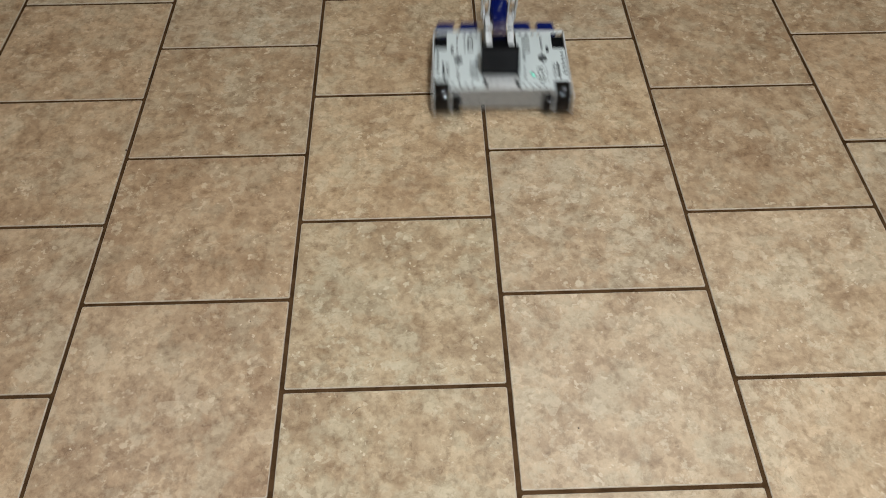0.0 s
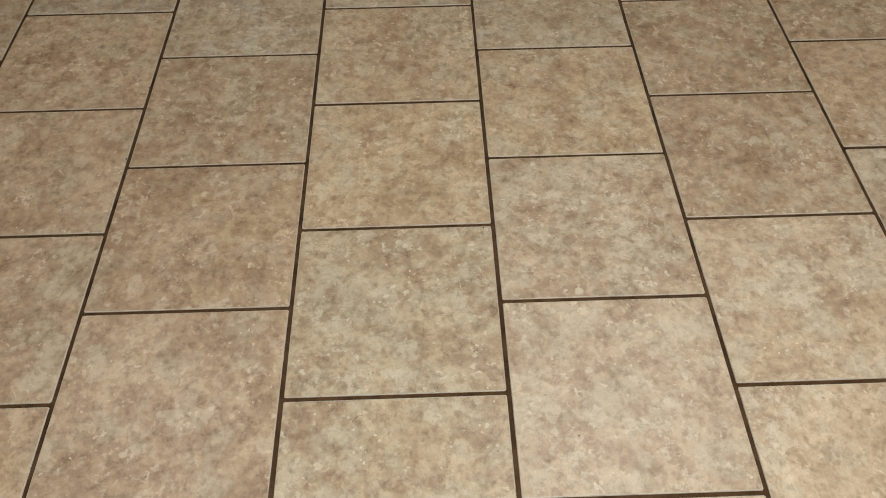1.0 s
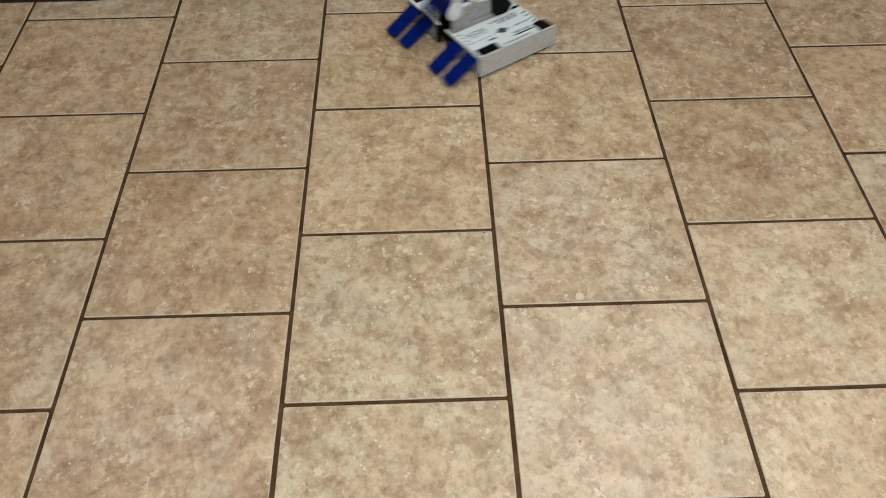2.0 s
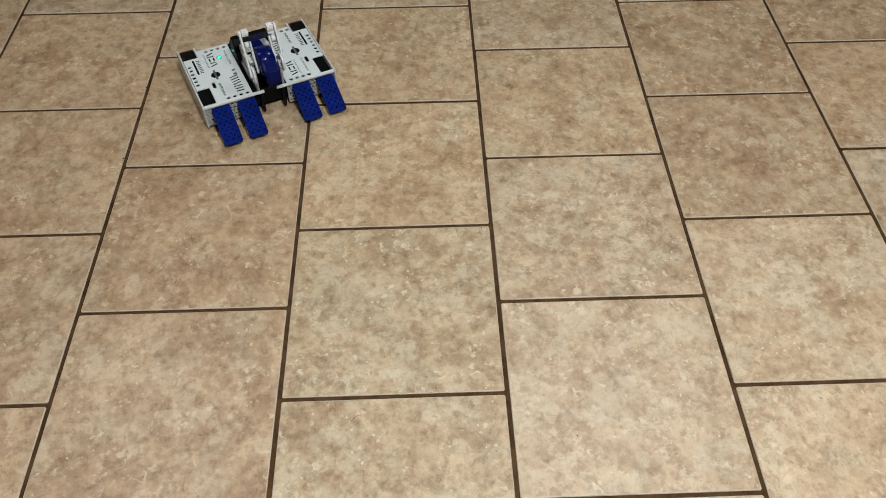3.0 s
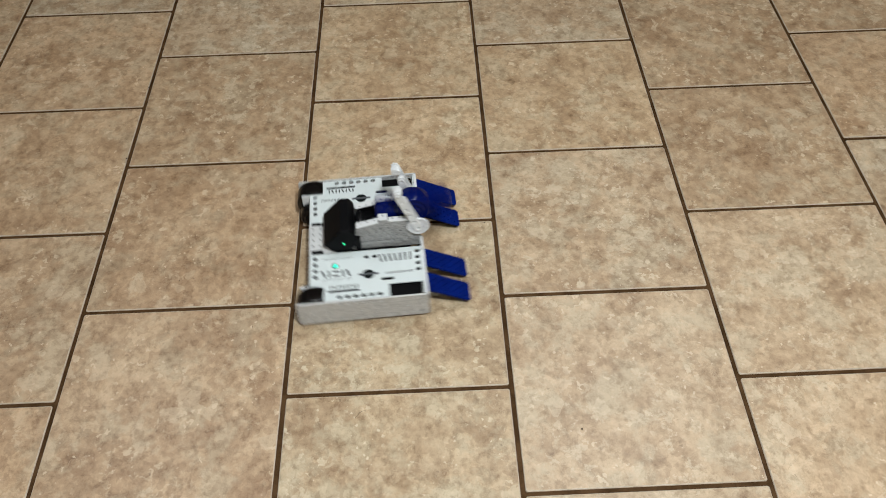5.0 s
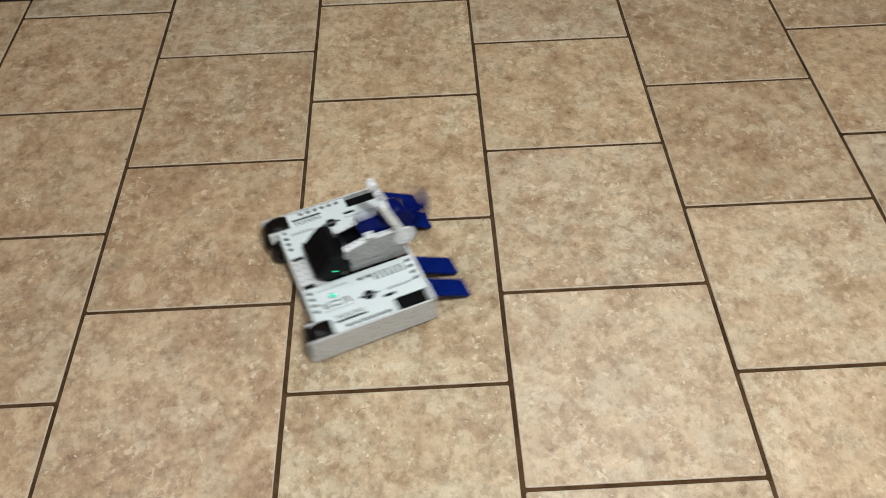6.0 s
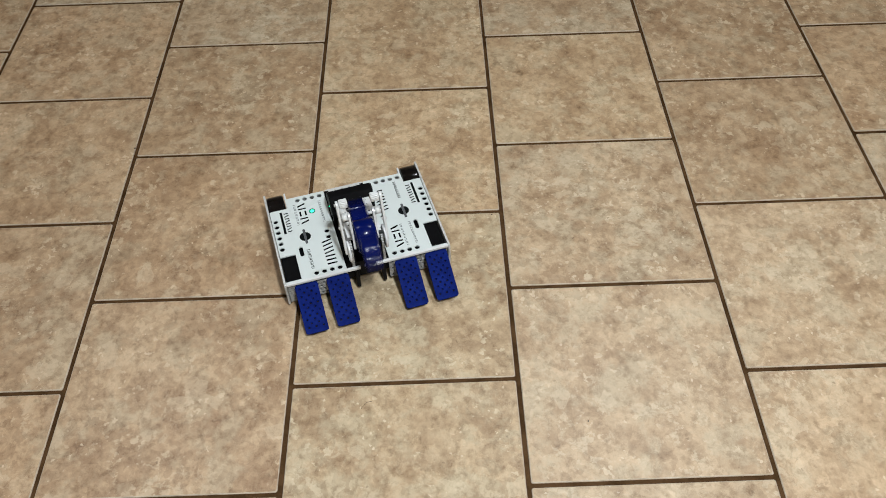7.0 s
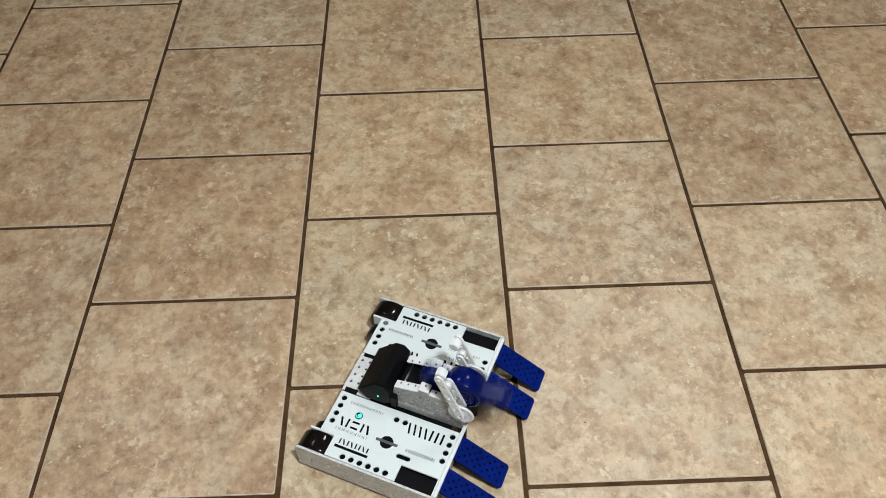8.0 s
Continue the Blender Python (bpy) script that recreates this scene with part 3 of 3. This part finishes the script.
# ---------------------------------------------------------------- other things on the floor
def floor_mat():
    outline = rounded(-2.3, -0.440, 1.1085, 1.9, 0.11, 10)
    me = plate("floor_mat", outline, [], 0.012, pose(0, 0, 0.0062), 0.003)
    tagged(part("floor_mat", me, MAROON, None), "dark maroon floor mat with a rounded corner", "mat")


floor_mat()


def hair():
    cu = bpy.data.curves.new("hair", "CURVE")
    cu.dimensions, cu.bevel_depth = "3D", 0.00022
    sp = cu.splines.new("POLY")
    pts = [(0.108 + 0.016 * t, -0.044 + 0.012 * t + 0.004 * math.sin(3.1 * t)) for t in [k / 10 for k in range(11)]]
    sp.points.add(len(pts) - 1)
    for p, (x, y) in zip(sp.points, pts):
        p.co = (x, y, 0.0006, 1)
    ob = bpy.data.objects.new("hair", cu)
    me = bpy.data.meshes.new_from_object(ob)
    bpy.data.objects.remove(ob)
    tagged(part("hair", me, CRUMB, None), "short dark hair lying on a tile", "hair")


hair()


def crumb(x, y, r):
    bm = bmesh.new()
    bmesh.ops.create_icosphere(bm, subdivisions=1, radius=r)
    for v in bm.verts:
        v.co *= random.uniform(0.7, 1.3)
        v.co.z = v.co.z * 0.5 + r * 0.4
    ob = tagged(part("crumb", bm, CRUMB, None), "tiny dark crumb lying on a tile", "crumb", "crumbs on the floor")
    ob.location = (x, y, 0.0)


for x, y, r in ((0.440, -0.077, 0.0013), (0.327, 0.336, 0.0014), (-0.347, 0.757, 0.0022), (-0.345, 0.795, 0.0020), (-0.349, 0.541, 0.0018), (-0.43, 0.345, 0.0012), (-0.196, 0.232, 0.0010), (-0.062, 0.130, 0.0009)):
    crumb(x, y, r)


# ---------------------------------------------------------------- floor tiles
def floor():
    root = structure("floor", box(x0, x1, y0, y1, -0.1, -0.0024, 0), GROUT, "tan mottled ceramic tile floor with brown grout", "floor")

    def slab():
        bm = bmesh.new()
        h = (PITCH - JOINT) / 2
        b = 0.0014
        levels = [(h, -0.006), (h, -0.0014), (h - b * 0.45, -0.0004), (h - b, 0.0)]
        vs = []
        for r, z in levels:
            c = 0.0022
            ring = []
            for sx, sy in ((-1, -1), (1, -1), (1, 1), (-1, 1)):
                p, q = ((sx * r, sy * (r - c)), (sx * (r - c), sy * r))
                if sx * sy < 0:
                    p, q = q, p
                ring += [bm.verts.new((*p, z)), bm.verts.new((*q, z))]
            vs.append(ring)
        for k, (a, c) in enumerate(zip(vs, vs[1:])):
            for i in range(8):
                f = bm.faces.new((a[i], a[(i + 1) % 8], c[(i + 1) % 8], c[i]))
                f.material_index = 1 if k >= 1 else 0
        bm.faces.new(vs[-1])
        bmesh.ops.recalc_face_normals(bm, faces=bm.faces[:])
        return bm

    bm = slab()
    me = bpy.data.meshes.new("tile")
    bm.to_mesh(me)
    me.materials.append(TILE), me.materials.append(TILE_EDGE)
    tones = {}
    for batch in (TILE_BROWN, TILE_RUSSET, TILE_OLIVE, TILE_HONEY, TILE_PALE_GLARE):
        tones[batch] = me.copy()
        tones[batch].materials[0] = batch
    # right side: far tiles darkened and near ones paled for the floor's light
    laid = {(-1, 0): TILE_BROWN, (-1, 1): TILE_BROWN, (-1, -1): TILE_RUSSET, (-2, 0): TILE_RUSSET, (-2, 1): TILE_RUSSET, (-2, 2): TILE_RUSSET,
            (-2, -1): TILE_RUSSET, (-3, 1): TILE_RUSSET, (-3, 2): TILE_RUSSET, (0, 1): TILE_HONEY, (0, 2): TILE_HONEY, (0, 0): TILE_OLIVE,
            (0, -1): TILE_OLIVE, (1, 0): TILE, (1, 1): TILE_HONEY, (1, -1): TILE_PALE_GLARE, (2, 1): TILE_BROWN, (2, 2): TILE_BROWN, (2, 0): TILE_PALE_GLARE,
            (3, 1): TILE_RUSSET, (3, 2): TILE_BROWN, (2, -1): TILE_PALE_GLARE, (3, 0): TILE}
    rest = bmesh.new()
    rng = random.Random(4)
    for i in range(-11, 12):
        for j in range(-10, 13):
            xc = (i + 0.5) * PITCH
            yc = (j + 0.5) * PITCH + (0 if i % 2 == 0 else PITCH / 2)
            if not (x0 - 0.12 < xc < x1 + 0.12 and y0 - 0.12 < yc < y1 + 0.12):
                continue
            if i <= -2:
                yc += 0.004
            m = pose(xc + rng.uniform(-0.0004, 0.0004), yc + rng.uniform(-0.0005, 0.0005), rng.uniform(-0.0003, 0.0),
                     rng.uniform(-0.08, 0.08), rng.uniform(-0.08, 0.08), rng.uniform(-0.12, 0.12))
            if -5 <= i <= 6 and -5 <= j <= 7:
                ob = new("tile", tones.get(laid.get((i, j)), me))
                ob.parent = root
                ob.matrix_local = m @ pose(0, 0, 0, 0, 0, 90 * rng.randrange(4))
            else:
                k = len(rest.verts)
                rest.from_mesh(me)
                rest.verts.ensure_lookup_table()
                bmesh.ops.transform(rest, matrix=m, verts=rest.verts[k:])
    ob = part("outer_tiles", rest, TILE, root)
    ob.data.materials.append(TILE_EDGE)
    tagged(ob, kind="stuff")


floor()


# ---------------------------------------------------------------- what moves
ROBOT_ROWS = [
    (0.0, 0.3822, 0.7204, -1.7), (0.1, 0.3759, 0.8094, -17.0), (0.2, 0.3772, 0.8552, -33.6), (0.3, 0.3849, 0.9120, -70.1),
    (0.4, 0.3740, 0.9650, -110.0), (0.5, 0.3591, 1.0164, -140.6), (0.6, 0.3270, 1.0748, -149.4), (0.7, 0.3062, 1.1506, -157.0),
    (0.9, 0.27, 1.26, -158.0), (1.1, 0.265, 1.29, -155.0), (1.3, 0.285, 1.255, -151.0), (1.4, 0.303, 1.2150, -150.0), (1.5, 0.3254, 1.1727, -151.1),
    (1.6, 0.3568, 1.1084, -155.6), (1.7, 0.3967, 1.0293, -173.8), (1.8, 0.405, 0.985, -198.0), (1.95, 0.375, 0.948, -227.0), (2.15, 0.285, 0.914, -246.0),
    (2.4, 0.13, 0.885, -248.0), (2.6, 0.018, 0.869, -240.0), (2.7, -0.035, 0.866, -223.0),
    (2.8, -0.0723, 0.8584, -200.9), (2.9, -0.1051, 0.7954, -169.7), (3.0, -0.1089, 0.7547, -155.9), (3.1, -0.107, 0.7535, -157.5), (3.2, -0.105, 0.754, -159.2), (3.5, -0.1039, 0.7542, -159.3),
    (3.8, -0.1037, 0.7555, -159.9), (4.0, -0.0949, 0.7540, -169.3), (4.1, -0.089, 0.722, -168.5), (4.2, -0.0783, 0.6767, -166.3), (4.3, -0.0613, 0.6151, -165.1),
    (4.4, -0.0416, 0.5446, -163.0), (4.5, -0.0207, 0.4746, -156.6), (4.6, -0.0056, 0.4279, -148.9), (4.7, 0.0278, 0.3627, -132.8),
    (4.8, 0.064, 0.318, -115.0), (4.9, 0.098, 0.286, -98.0), (5.05, 0.132, 0.260, -81.0), (5.3, 0.153, 0.239, -67.0), (5.6, 0.153, 0.2285, -62.5),
    (5.8, 0.1408, 0.2232, -63.8), (6.0, 0.0989, 0.2152, -68.8), (6.1, 0.0509, 0.2127, -78.0), (6.2, 0.018, 0.2133, -85.5), (6.3, 0.0099, 0.2138, -87.6), (6.4, 0.0265, 0.2150, -89.2),
    (6.5, 0.0390, 0.2181, -93.0), (6.6, 0.0516, 0.2236, -103.3), (6.7, 0.0746, 0.2486, -138.2), (6.8, 0.0943, 0.2641, -162.3),
    (7.0, 0.0926, 0.2740, -164.4), (7.1, 0.0945, 0.2650, -164.8), (7.2, 0.1010, 0.2442, -165.2), (7.3, 0.1149, 0.1953, -164.6), (7.4, 0.1374, 0.1108, -162.9), (7.5, 0.1541, 0.0484, -152.4),
    (7.6, 0.1709, -0.0056, -135.5), (7.7, 0.1879, -0.0441, -116.3), (7.8, 0.1947, -0.0527, -111.4), (7.9, 0.190, -0.0495, -113.4), (8.0, 0.1877, -0.0480, -114.1),
]


def motions():
    walk(robot, [(t, pose(x, y, 0, 0, 0, a)) for t, x, y, a in ROBOT_ROWS])
    for ob in FLAPS:
        at = Vector(ob.location)
        walk(ob, [(t, pose(*at, -tilt, 0, 0)) for t, tilt in ((0.0, 18.0), (0.2, 19.0), (0.35, 26.0), (0.45, FLAP_TILT), (8.0, FLAP_TILT))])
    steps = [k / FPS for k in range(8 * FPS + 1)]
    times, xs, ys, turns = zip(*ROBOT_ROWS)
    px, py, pa = np.interp(steps, times, xs), np.interp(steps, times, ys), np.radians(np.interp(steps, times, turns))
    for ob in WHEELS:
        at = Vector(ob.location)
        radius, roll, rows = at.z, 0.0, []
        for k, t in enumerate(steps):
            if k:
                heading = (pa[k] + pa[k - 1]) / 2
                ahead = -(px[k] - px[k - 1]) * math.sin(heading) + (py[k] - py[k - 1]) * math.cos(heading) + (pa[k] - pa[k - 1]) * at.x
                roll -= max(-85.0, min(85.0, math.degrees(ahead / radius)))
            rows.append((t, pose(*at, roll, 0, 0)))
        walk(ob, rows)
    walk(SPINNER, [(t, pose(*SPIN_AT, -84.0 * k + 6, 0, 0)) for k, t in enumerate(steps)])


motions()
